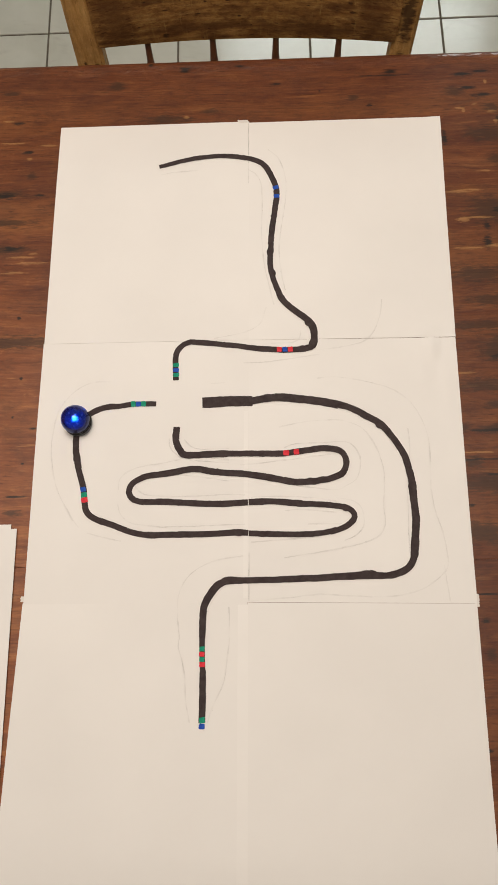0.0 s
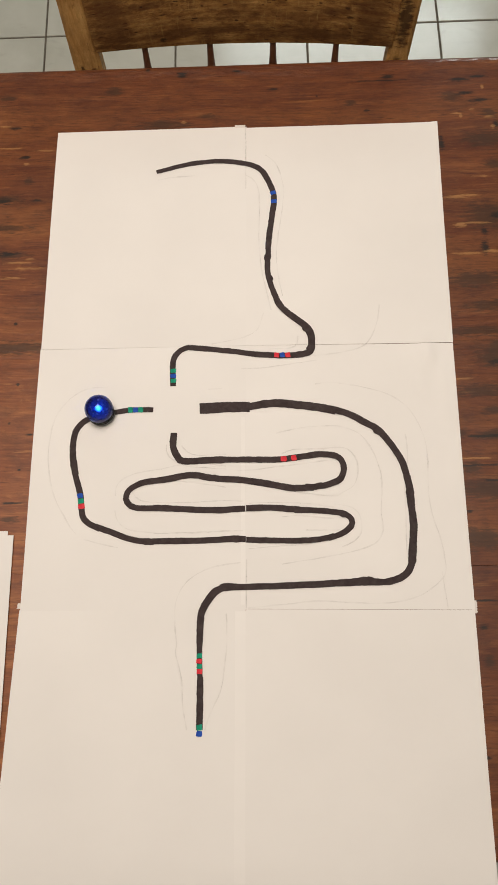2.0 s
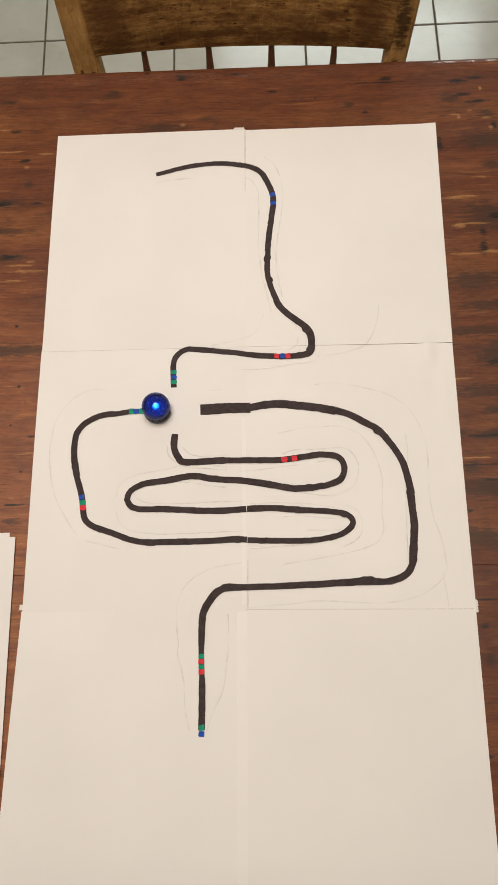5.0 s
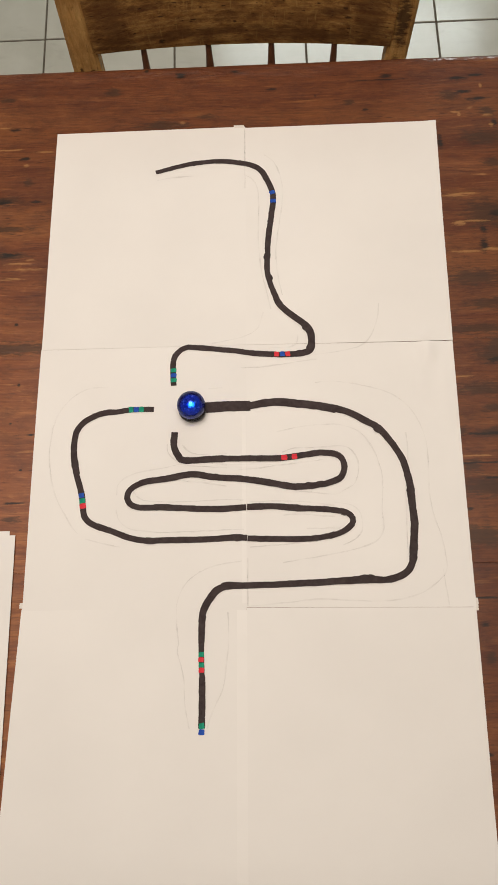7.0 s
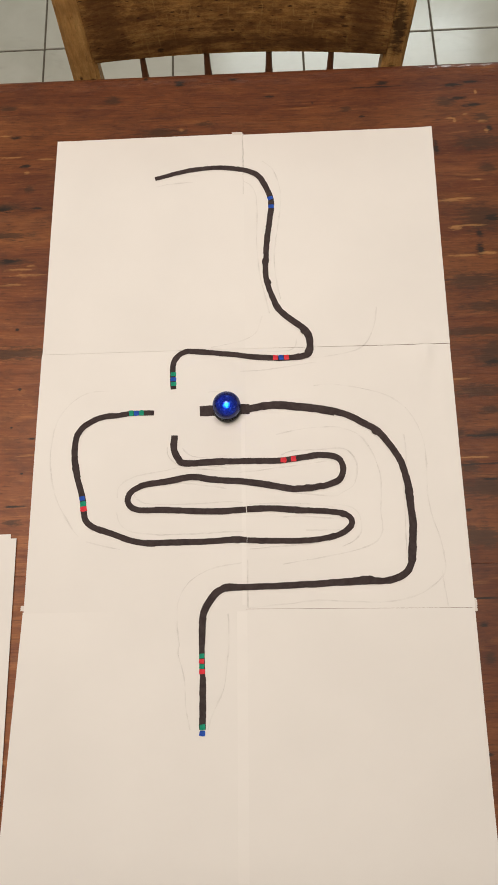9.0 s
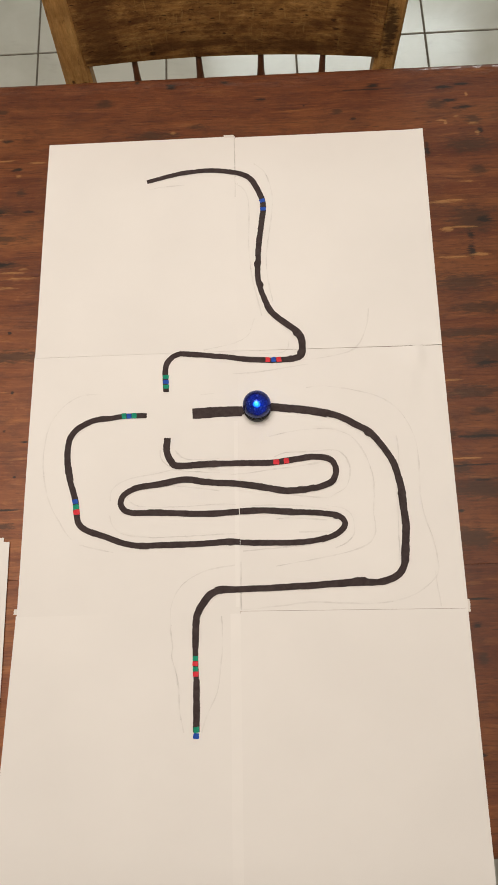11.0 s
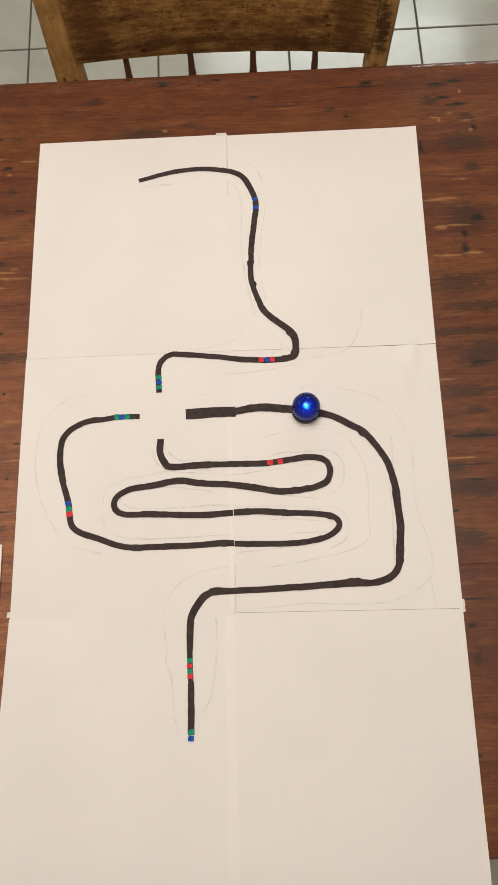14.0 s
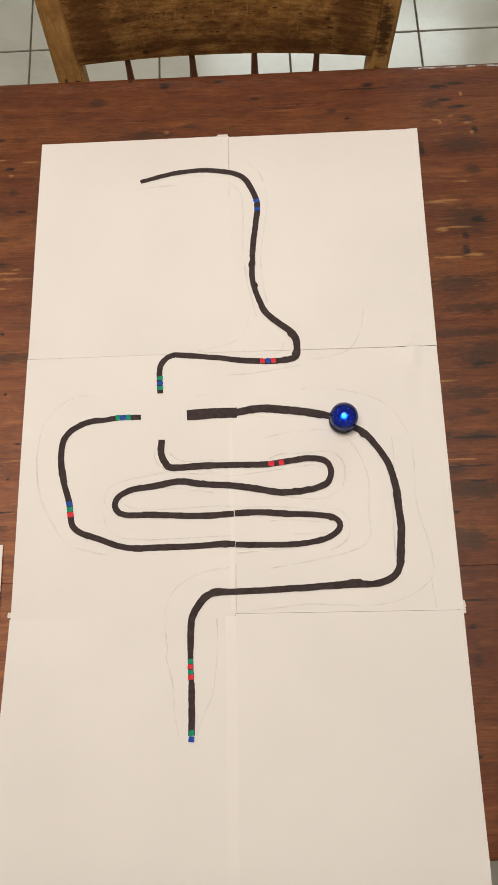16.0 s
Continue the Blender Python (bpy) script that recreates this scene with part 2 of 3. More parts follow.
def chair_wood(name, board):
    """Old chair wood; the board keeps more of its dark stain than the posts."""
    n = Nodes(name)
    face = n.coords(turn=(-math.pi / 2, 0, 0))
    lie = (10, 10, 120) if board else (110, 110, 9)
    grain = n.noise(n.coords(lie, spread=5.0), 1.5, 9, 0.74, 0.15)
    stain = n.noise(n.coords((26, 26, 60) if board else (60, 60, 22), spread=3.0), 1.5, 10, 0.80, 0.1)
    cloud = n.noise(n.coords((13, 13, 24), spread=3.0), 1.5, 6, 0.66)
    dash = n.noise(n.coords((90, 90, 420) if board else (420, 420, 60), spread=3.0), 1.0, 3, 0.5)
    scratch = n.noise(n.coords((330, 330, 18), spread=3.0), 1.0, 4, 0.6)
    if board:
        c = n.ramp(grain, (0.3, (0.24, 0.105, 0.030)), (0.5, (0.44, 0.225, 0.070)), (0.72, (0.66, 0.39, 0.140)))
    else:
        c = n.ramp(grain, (0.3, (0.40, 0.195, 0.060)), (0.5, (0.57, 0.315, 0.105)), (0.72, (0.72, 0.44, 0.165)))
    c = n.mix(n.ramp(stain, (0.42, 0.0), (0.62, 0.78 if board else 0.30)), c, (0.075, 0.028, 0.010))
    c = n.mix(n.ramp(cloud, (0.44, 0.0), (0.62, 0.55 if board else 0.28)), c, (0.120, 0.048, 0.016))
    c = n.mix(n.ramp(dash, (0.64, 0.0), (0.70, 0.80 if board else 0.35)), c, (0.026, 0.011, 0.005))
    c = n.mix(n.ramp(scratch, (0.60, 0.0), (0.70, 0.38)), c, (0.56, 0.34, 0.12))
    wob = n.math("MULTIPLY", n.math("SUBTRACT", n.noise(n.coords((60, 60, 240)), 1.0, 6, 0.70), 0.5), 2.6)
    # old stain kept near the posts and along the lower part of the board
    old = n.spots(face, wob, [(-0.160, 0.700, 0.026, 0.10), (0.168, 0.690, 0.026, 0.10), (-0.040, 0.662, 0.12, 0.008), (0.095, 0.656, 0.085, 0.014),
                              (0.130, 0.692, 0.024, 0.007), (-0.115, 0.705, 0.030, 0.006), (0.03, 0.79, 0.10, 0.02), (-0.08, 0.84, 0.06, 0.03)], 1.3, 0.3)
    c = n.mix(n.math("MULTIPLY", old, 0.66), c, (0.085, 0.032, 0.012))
    marks = n.spots(face, wob, [(-0.100, 0.653, 0.005, 0.005), (-0.121, 0.704, 0.0035, 0.0014), (-0.078, 0.706, 0.004, 0.0013), (-0.096, 0.690, 0.007, 0.0011),
                                (-0.045, 0.697, 0.0035, 0.0014), (-0.016, 0.697, 0.0034, 0.0013), (-0.002, 0.675, 0.003, 0.0015), (-0.056, 0.681, 0.0045, 0.0013),
                                (0.139, 0.697, 0.005, 0.0022), (0.142, 0.685, 0.006, 0.0022), (0.046, 0.702, 0.004, 0.0012), (0.072, 0.708, 0.0034, 0.0014),
                                (0.104, 0.701, 0.003, 0.0014), (0.086, 0.690, 0.004, 0.0012), (0.2125, 0.682, 0.0105, 0.046), (0.209, 0.622, 0.008, 0.010),
                                (0.216, 0.760, 0.0095, 0.034), (-0.197, 0.616, 0.005, 0.010), (-0.2125, 0.622, 0.003, 0.005)], 1.1, 0.4)
    c = n.mix(n.math("MULTIPLY", marks, 0.85), c, (0.034, 0.016, 0.008))
    n.bump(n.math("ADD", grain, dash), 0.35, 0.001)
    n.bsdf.inputs["Specular IOR Level"].default_value = 0.2
    return n.done(c, n.ramp(stain, (0.3, 0.42), (0.7, 0.6)))


def tile_glaze():
    n = Nodes("glazed_white_floor_tile")
    cloud = n.noise(n.coords((3, 3, 3), spread=9.0), 2.2, 5, 0.6, 0.6)
    vein = n.noise(n.coords((4, 9, 4), spread=9.0), 1.5, 6, 0.65, 1.2)
    c = n.ramp(cloud, (0.3, (0.515, 0.520, 0.465)), (0.7, (0.61, 0.615, 0.565)))
    c = n.mix(n.ramp(vein, (0.60, 0.0), (0.72, 0.3)), c, (0.38, 0.37, 0.345))
    n.bump(n.noise(n.coords(), 22.0, 3), 0.12, 0.0006)
    return n.done(c, n.ramp(cloud, (0.3, 0.14), (0.7, 0.22)))


def plain(name, a, b, scale, rough, bump=0.0, metal=0.0, coat=0.0):
    n = Nodes(name)
    f = n.noise(n.coords(), scale, 5, 0.6)
    if bump:
        n.bump(n.noise(n.coords(), scale * 6, 4), 0.3, bump)
    return n.done(n.ramp(f, (0.3, a), (0.7, b)), rough, metal, coat)


def paper_white():
    n = Nodes("white_drawing_paper")
    big = n.noise(n.coords(spread=2.0), 9.0, 4, 0.5)
    fibre = n.noise(n.coords(spread=2.0), 900.0, 3, 0.6)
    n.bump(n.math("ADD", n.math("MULTIPLY", big, 6.0), n.math("MULTIPLY", fibre, 0.15)), 0.25, 0.0006)
    return n.done(n.ramp(big, (0.3, (0.775, 0.765, 0.75)), (0.7, (0.81, 0.80, 0.785))), 0.75)


def ink(name, a, b, rough=0.85):
    n = Nodes(name)
    streak = n.noise(n.coords((1, 1, 1)), 160.0, 4, 0.6, 0.4)
    n.bsdf.inputs["Specular IOR Level"].default_value = 0.12
    return n.done(n.ramp(streak, (0.32, a), (0.68, b)), rough)


def see_through(name, colour, clear, rough):
    """A clear film that lets most light straight through."""
    n = Nodes(name)
    out = n.tree.nodes["Material Output"]
    clear_node = n.node("BsdfTransparent")
    mix = n.node("MixShader")
    mix.inputs[0].default_value = 1 - clear
    n.done(colour, rough)
    n.link(clear_node.outputs[0], mix.inputs[1]).link(n.bsdf.outputs[0], mix.inputs[2]).link(mix.outputs[0], out.inputs[0])
    return n.mat


def graphite():
    """Pencil rubbed half away: it comes and goes along the stroke."""
    n = Nodes("faint_graphite")
    mix = n.node("MixShader")
    n.done((0.23, 0.22, 0.21), 0.6)
    n.put(mix.inputs[0], n.ramp(n.noise(n.coords(), 55.0, 4, 0.65), (0.36, 0.015), (0.52, 0.08), (0.70, 0.20)))
    n.link(n.node("BsdfTransparent").outputs[0], mix.inputs[1]).link(n.bsdf.outputs[0], mix.inputs[2])
    n.link(mix.outputs[0], n.tree.nodes["Material Output"].inputs[0])
    return n.mat


def tinted_dome():
    """Dark blue clear plastic, a little milky, with a scuffed polished face."""
    n = Nodes("tinted_blue_dome_plastic")
    out = n.tree.nodes["Material Output"]
    tint, milk, gloss = n.node("BsdfTransparent"), n.node("BsdfTranslucent"), n.node("BsdfGlossy")
    inner, mix, fres = n.node("MixShader"), n.node("MixShader"), n.node("Fresnel")
    cloud = n.noise(n.coords(), 420.0, 3, 0.6)
    tint.inputs[0].default_value = (0.13, 0.21, 0.46, 1)
    milk.inputs[0].default_value = (0.015, 0.05, 0.42, 1)
    n.put(inner.inputs[0], n.ramp(cloud, (0.35, 0.04), (0.65, 0.24)))
    gloss.inputs[0].default_value = (0.75, 0.82, 1.0, 1)
    n.put(gloss.inputs["Roughness"], n.ramp(n.noise(n.coords(), 300.0, 4, 0.6), (0.35, 0.06), (0.7, 0.22)))
    fres.inputs[0].default_value = 1.42
    n.link(tint.outputs[0], inner.inputs[1]).link(milk.outputs[0], inner.inputs[2])
    n.link(fres.outputs[0], mix.inputs[0]).link(inner.outputs[0], mix.inputs[1]).link(gloss.outputs[0], mix.inputs[2]).link(mix.outputs[0], out.inputs[0])
    return n.mat


def frosted_cap():
    """Milky clear plastic that spreads the light inside it."""
    n = Nodes("frosted_cap_plastic")
    clear, milk, mix = n.node("BsdfTransparent"), n.node("BsdfTranslucent"), n.node("MixShader")
    milk.inputs[0].default_value = (0.75, 0.82, 0.9, 1)
    mix.inputs[0].default_value = 0.6
    n.link(clear.outputs[0], mix.inputs[1]).link(milk.outputs[0], mix.inputs[2])
    n.link(mix.outputs[0], n.tree.nodes["Material Output"].inputs[0])
    return n.mat


def glow(name, colour, strength):
    n = Nodes(name)
    n.bsdf.inputs["Emission Color"].default_value = (*colour, 1)
    n.bsdf.inputs["Emission Strength"].default_value = strength
    return n.done(colour, 0.4)


SPINDLE = plain("dark_red_brown_wood", (0.085, 0.030, 0.012), (0.15, 0.058, 0.024), 60, 0.45, 0.0005)
WOOD, GLAZE, SHEET = table_wood(), tile_glaze(), paper_white()
CHAIR, POST = chair_wood("worn_stained_brown_wood", True), chair_wood("worn_yellow_brown_wood", False)
GROUT = plain("grey_brown_grout", (0.10, 0.086, 0.066), (0.16, 0.14, 0.11), 60, 0.9, 0.001)
PLASTER = plain("painted_plaster", (0.66, 0.63, 0.57), (0.72, 0.69, 0.63), 5, 0.85, 0.001)
BLACK_INK = ink("black_marker_ink", (0.040, 0.030, 0.0305), (0.066, 0.051, 0.052))
RED_INK = ink("red_marker_ink", (0.60, 0.030, 0.045), (0.72, 0.065, 0.085))
GREEN_INK = ink("green_marker_ink", (0.008, 0.20, 0.12), (0.03, 0.36, 0.23))
BLUE_INK = ink("blue_marker_ink", (0.018, 0.055, 0.34), (0.035, 0.12, 0.52))
GRAPHITE = graphite()
TAPE = plain("paper_backing_strip", (0.80, 0.79, 0.775), (0.83, 0.82, 0.805), 12, 0.7)
TAPE_END = see_through("milky_sticky_tape", (0.84, 0.81, 0.77), 0.16, 0.5)
BODY = plain("black_robot_plastic", (0.008, 0.008, 0.010), (0.014, 0.014, 0.017), 200, 0.34)
RUBBER = plain("black_rubber", (0.012, 0.012, 0.012), (0.02, 0.02, 0.02), 300, 0.7)
BOARD = plain("blue_circuit_board", (0.01, 0.02, 0.09), (0.16, 0.22, 0.55), 620, 0.3)
CHIP = plain("solder_silver", (0.55, 0.58, 0.65), (0.75, 0.78, 0.82), 300, 0.3, metal=0.7)
DOME = tinted_dome()
FROST = frosted_cap()
LED = glow("blue_led", (0.03, 0.26, 1.0), 62.0)

# ---- the room ----
X0, X1, Y0, Y1, H = -2.1, 2.1, -1.45, 4.4, 2.5


def room():
    base = part("floor", box(X0, X1, Y0, Y1, -0.12, -0.003), GROUT)
    tagged(base, "grey-brown grout bed under white glazed floor tiles", "floor", kind="structure")
    ceil = part("ceiling", box(X0 - 0.22, X1 + 0.22, Y0 - 0.22, Y1 + 0.22, H, H + 0.1), PLASTER)
    tagged(ceil, "plain painted plaster ceiling", "ceiling", kind="structure")
    for name, size in (("wall_north", (X0, X1, Y1, Y1 + 0.22)), ("wall_south", (X0, X1, Y0 - 0.22, Y0)),
                       ("wall_west", (X0 - 0.22, X0, Y0 - 0.22, Y1 + 0.22)), ("wall_east", (X1, X1 + 0.22, Y0 - 0.22, Y1 + 0.22))):
        w = part(name, box(*size, -0.12, H - 0.002), PLASTER)
        tagged(w, "plain cream painted plaster wall", "wall", kind="structure")
    return base


floor = room()


# ---- table ----
def dining_table():
    top = new("dining_table")
    tagged(top, "long red-brown varnished plank table, scratched and knotted", "table")
    top.matrix_world = pose(0, 0, 0, 0, 0, 0.9)
    seams = (-0.214, 0.036, 0.262, 0.436, 0.6125)
    for a, b in zip(seams, seams[1:]):
        near, far = a == seams[0], b == seams[-1]
        open_a, open_b = near or a == seams[1], far or b == seams[1]
        ya, yb = a + (0.00008 if open_a else 0.00002), b - (0.00008 if open_b else 0.00002)
        bm = box(-0.86, 0.86, ya, yb, TABLE - 0.032, TABLE)
        for y, outer, wide in ((ya, near, open_a), (yb, far, open_b)):
            if not wide:
                continue
            rim = [e for e in bm.edges if all(v.co.z > TABLE - 0.0001 and abs(v.co.y - y) < 1e-5 for v in e.verts)]
            bmesh.ops.bevel(bm, geom=rim, offset=0.009 if outer else 0.00025, segments=5 if outer else 2, affect="EDGES", profile=0.5)
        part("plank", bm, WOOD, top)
    for x in (-0.74, 0.74):
        for y in (-0.13, 0.525):
            leg = lathe([(0.022, 0.0), (0.026, 0.03), (0.030, 0.10), (0.024, 0.16), (0.034, 0.36), (0.038, 0.50), (0.028, 0.54), (0.036, 0.56)], 20)
            add_box(leg, -0.036, 0.036, -0.036, 0.036, 0.555, TABLE - 0.032, 0.003)
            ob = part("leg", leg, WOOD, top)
            ob.location = (x, y, 0)
    for y in (-0.13, 0.525):
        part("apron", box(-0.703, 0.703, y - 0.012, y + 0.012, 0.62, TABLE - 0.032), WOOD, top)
    for x in (-0.74, 0.74):
        part("apron", box(x - 0.012, x + 0.012, -0.094, 0.489, 0.62, TABLE - 0.032), WOOD, top)
    return top


dining_table()


# ---- chair ----
def kitchen_chair():
    chair = new("kitchen_chair")
    tagged(chair, "worn yellow-brown wooden chair with curved back board, tucked under the table", "chair")
    chair.matrix_world = pose(-0.0127, 0.735, 0, 0, 0, 0.0)
    lean = math.tan(radians(7))

    def back(z):
        return (z - 0.45) * lean - 0.022

    # the two posts are not alike: one is broader, the other leans outwards
    for x0, splay, wide in ((-0.2055, 0.0, 1.12), (0.2105, 0.045, 0.86)):
        bm = bmesh.new()
        rings = []
        for z, w, d in ((0.0, 0.015, 0.015), (0.22, 0.017, 0.018), (0.45, 0.019, 0.02), (0.62, 0.0170, 0.012), (0.78, 0.0158, 0.011), (0.93, 0.014, 0.010), (0.945, 0.008, 0.007)):
            y = back(z) if z > 0.45 else -0.022 - (z - 0.45) * 0.12
            x = x0 + splay * max(0.0, z - 0.62)
            rings.append([bm.verts.new((x + w * wide * cx, y + d * cy, z)) for cx, cy in
                          ((-0.75, -1), (0.75, -1), (1, -0.75), (1, 0.75), (0.75, 1), (-0.75, 1), (-1, 0.75), (-1, -0.75))])
        for a, b in zip(rings, rings[1:]):
            for k in range(8):
                bm.faces.new((a[k], a[(k + 1) % 8], b[(k + 1) % 8], b[k]))
        bm.faces.new(rings[0][::-1])
        bm.faces.new(rings[-1])
        part("post", bm, POST, chair)
    # the curved board between the posts
    bm = bmesh.new()
    cols, levels = 24, 10
    front, rear = [], []
    for i in range(cols + 1):
        u = i / cols * 2 - 1
        low = 0.648 - 0.010 * (1 - u * u)
        high = 0.885 + 0.02 * (1 - u * u)
        for side, store in ((-0.009, front), (0.009, rear)):
            line = []
            for j in range(levels + 1):
                z = low + (high - low) * j / levels
                thin = 0.55 if j in (0, levels) else 1.0
                line.append(bm.verts.new((0.006 + u * (0.194 + 0.03 * max(0.0, z - 0.65)), back(z) - 0.008 + 0.022 * (1 - u * u) + side * thin, z)))
            store.append(line)
    for i in range(cols):
        for j in range(levels):
            bm.faces.new((front[i][j], front[i + 1][j], front[i + 1][j + 1], front[i][j + 1]))
            bm.faces.new((rear[i][j], rear[i][j + 1], rear[i + 1][j + 1], rear[i + 1][j]))
        for j in (0, levels):
            bm.faces.new((front[i][j], rear[i][j], rear[i + 1][j], front[i + 1][j]))
    for i in (0, cols):
        for j in range(levels):
            bm.faces.new((front[i][j], front[i][j + 1], rear[i][j + 1], rear[i][j]))
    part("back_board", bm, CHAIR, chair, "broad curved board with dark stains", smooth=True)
    for x in (-0.127, -0.040, 0.045, 0.129):
        bm = lathe([(0.0075, 0.0), (0.0098, 0.06), (0.0078, 0.12), (0.0046, 0.165), (0.0036, 0.198)], 14)
        ob = part("spindle", bm, SPINDLE, chair, "dark red-brown turned spindle", smooth=True)
        u = x / 0.194
        ob.matrix_basis = pose(x, back(0.452) - 0.008 + 0.022 * (1 - u * u), 0.45, -7)
    seat = box(-0.205, 0.205, -0.40, 0.012, 0.418, 0.45, bevel=0.012, segments=3)
    part("seat", seat, CHAIR, chair)
    for s in (-1, 1):
        ob = part("front_leg", lathe([(0.013, 0.0), (0.019, 0.12), (0.016, 0.2), (0.021, 0.3), (0.017, 0.419)], 16), CHAIR, chair, smooth=True)
        ob.location = (s * 0.175, -0.37, 0)
        part("side_rail", box(s * 0.185 - 0.009, s * 0.185 + 0.009, -0.36, -0.012, 0.17, 0.192, bevel=0.004), CHAIR, chair)
    part("front_rail", box(-0.165, 0.165, -0.379, -0.361, 0.23, 0.252, bevel=0.004), CHAIR, chair)
    return chair


kitchen_chair()


# ---- paper ----
def sheet_mesh(a, b, c, d, lift=0.0, dents=(), thick=0.0004, nx=26, ny=34):
    """A sheet between four corners (far left, far right, near right, near left), limp past the table's edge."""
    bm = bmesh.new()
    layers = []
    for down in (0.0, thick):
        grid = []
        for j in range(ny + 1):
            v = j / ny
            row = []
            for i in range(nx + 1):
                u = i / nx
                p = (1 - v) * ((1 - u) * Vector(a) + u * Vector(b)) + v * ((1 - u) * Vector(d) + u * Vector(c))
                droop = max(0.0, -0.205 - p.y)
                edge = max(0.0, abs(p.x) - 0.188) / 0.022
                z = PAPER + lift + 0.0011 * edge * edge * (0.5 + 0.5 * math.sin(p.y * 23 + p.x * 9)) - droop * droop * 2.0
                z += 0.00011 * noise.noise((p.x * 13, p.y * 13, 3.0))
                for cx, cy, rx, ry, tall in dents:
                    z += tall * math.exp(-((p.x - cx) / rx) ** 2 - ((p.y - cy) / ry) ** 2)
                row.append(bm.verts.new((p.x, p.y, z - down)))
            grid.append(row)
        layers.append(grid)
    top, low = layers
    for j in range(ny):
        for i in range(nx):
            bm.faces.new((top[j][i], top[j + 1][i], top[j + 1][i + 1], top[j][i + 1]))
            bm.faces.new((low[j][i], low[j][i + 1], low[j + 1][i + 1], low[j + 1][i]))
    rim = [(0, i) for i in range(nx)] + [(j, nx) for j in range(ny)] + [(ny, i) for i in range(nx, 0, -1)] + [(j, 0) for j in range(ny, 0, -1)]
    for (j, i), (l, k) in zip(rim, rim[1:] + rim[:1]):
        bm.faces.new((top[j][i], top[l][k], low[l][k], low[j][i]))
    return bm


def sheets():
    g = 0.00022
    plans = (
        ("white paper sheet taped to others, black curve drawn across", (-0.2100, 0.5200), (0.0003, 0.5240), (0.0003, 0.2621), (-0.2096, 0.2596)),
        ("white paper sheet with wavy black line and blue marks", (-0.0001, 0.5225), (0.2110, 0.5260), (0.2093, 0.26325), (0.0001, 0.2621)),
        ("white paper sheet with looping black marker lines", (-0.2102, 0.2594), (0.0002, 0.26195), (0.0006, 0.0002), (-0.2098, -0.0018)),
        ("white paper sheet with broad black marker arc", (0.0001, 0.26195), (0.2090, 0.2626), (0.2102, -0.0008), (0.0006, 0.0002)),
        ("mostly blank white paper sheet overhanging the table edge", (-0.2106, -0.0010), (-0.0004, 0.0008), (-0.0010, -0.272), (-0.2180, -0.274)),
        ("blank white paper sheet overhanging the table edge", (-0.0002, -0.00005), (0.2099, -0.00105), (0.2116, -0.272), (-0.0008, -0.272)),
    )
    extra = {1: dict(lift=-0.00012, nx=60, ny=70, dents=((0.183, 0.270, 0.009, 0.007, 0.0018),)), 3: dict(lift=-0.00012, nx=70, ny=80, dents=((0.184, 0.252, 0.0070, 0.013, 0.0034), (0.175, 0.226, 0.007, 0.018, 0.0012), (0.197, 0.215, 0.007, 0.03, 0.0010))), 4: dict(lift=-0.00016)}
    for k, (label, *corners) in enumerate(plans):
        ob = part("paper_sheet", sheet_mesh(*corners, **extra.get(k, {})), SHEET, smooth=True)
        tagged(ob, label, "paper", group="sheets taped into one board")


sheets()


def paper_stack():
    stack = new("paper_stack")
    tagged(stack, "loose pile of blank white paper sheets on the table", "paper stack")
    random.seed(4)
    for k in range(6):
        top = k == 5
        dx, dy, turn = (0, 0, 0) if top else ((-0.006, 0.0042, 0.2) if k == 4 else (random.uniform(-0.012, -0.009), random.uniform(-0.004, 0.001), random.uniform(-0.1, 0.2)))
        ob = part("sheet", box(-0.21, 0, -0.297, 0, 0, 0.00045), SHEET, stack)
        ob.matrix_basis = pose(-0.2210 + dx, 0.0688 + dy, TABLE + 0.0002 + k * 0.0005, 0, 0, 0.85 + turn)


paper_stack()


# ---- tape ----
def tape():
    def strip(x0, x1, y0, y1, z, material, label, ragged=0.0):
        bm = bmesh.new()
        n = 18
        random.seed(int(abs(x0 * 1e4)))
        left, right = [], []
        for k in range(n + 1):
            y = y0 + (y1 - y0) * k / n
            droop = max(0.0, -0.205 - y)
            zz = z - droop * droop * 2.0
            left.append(bm.verts.new((x0 + random.uniform(-ragged, ragged), y, zz)))
            right.append(bm.verts.new((x1 + random.uniform(-ragged, ragged), y, zz)))
        for k in range(n):
            bm.faces.new((left[k], right[k], right[k + 1], left[k + 1]))
        ob = part("tape_strip", bm, material)
        tagged(ob, label, "tape", group="tape on the seams")

    strip(-0.0095, 0.0, -0.271, -0.002, PAPER + 0.00015, TAPE, "pale tape strip along the seam between sheets")
    strip(-0.0045, -0.0005, 0.004, 0.186, PAPER + 0.00012, TAPE, "pale tape strip along the seam between sheets")
    strip(-0.0125, -0.0010, 0.5225, 0.5259, PAPER + 0.0002, TAPE_END, "torn milky tape end sticking out past the paper edge", 0.0004)
    strip(-0.2128, -0.2085, 0.0005, 0.0055, PAPER - 0.0001, TAPE_END, "torn milky tape end sticking out past the paper edge", 0.0004)
    strip(0.2080, 0.2124, -0.004, 0.0075, PAPER - 0.0001, TAPE_END, "torn milky tape end sticking out past the paper edge", 0.0005)


tape()


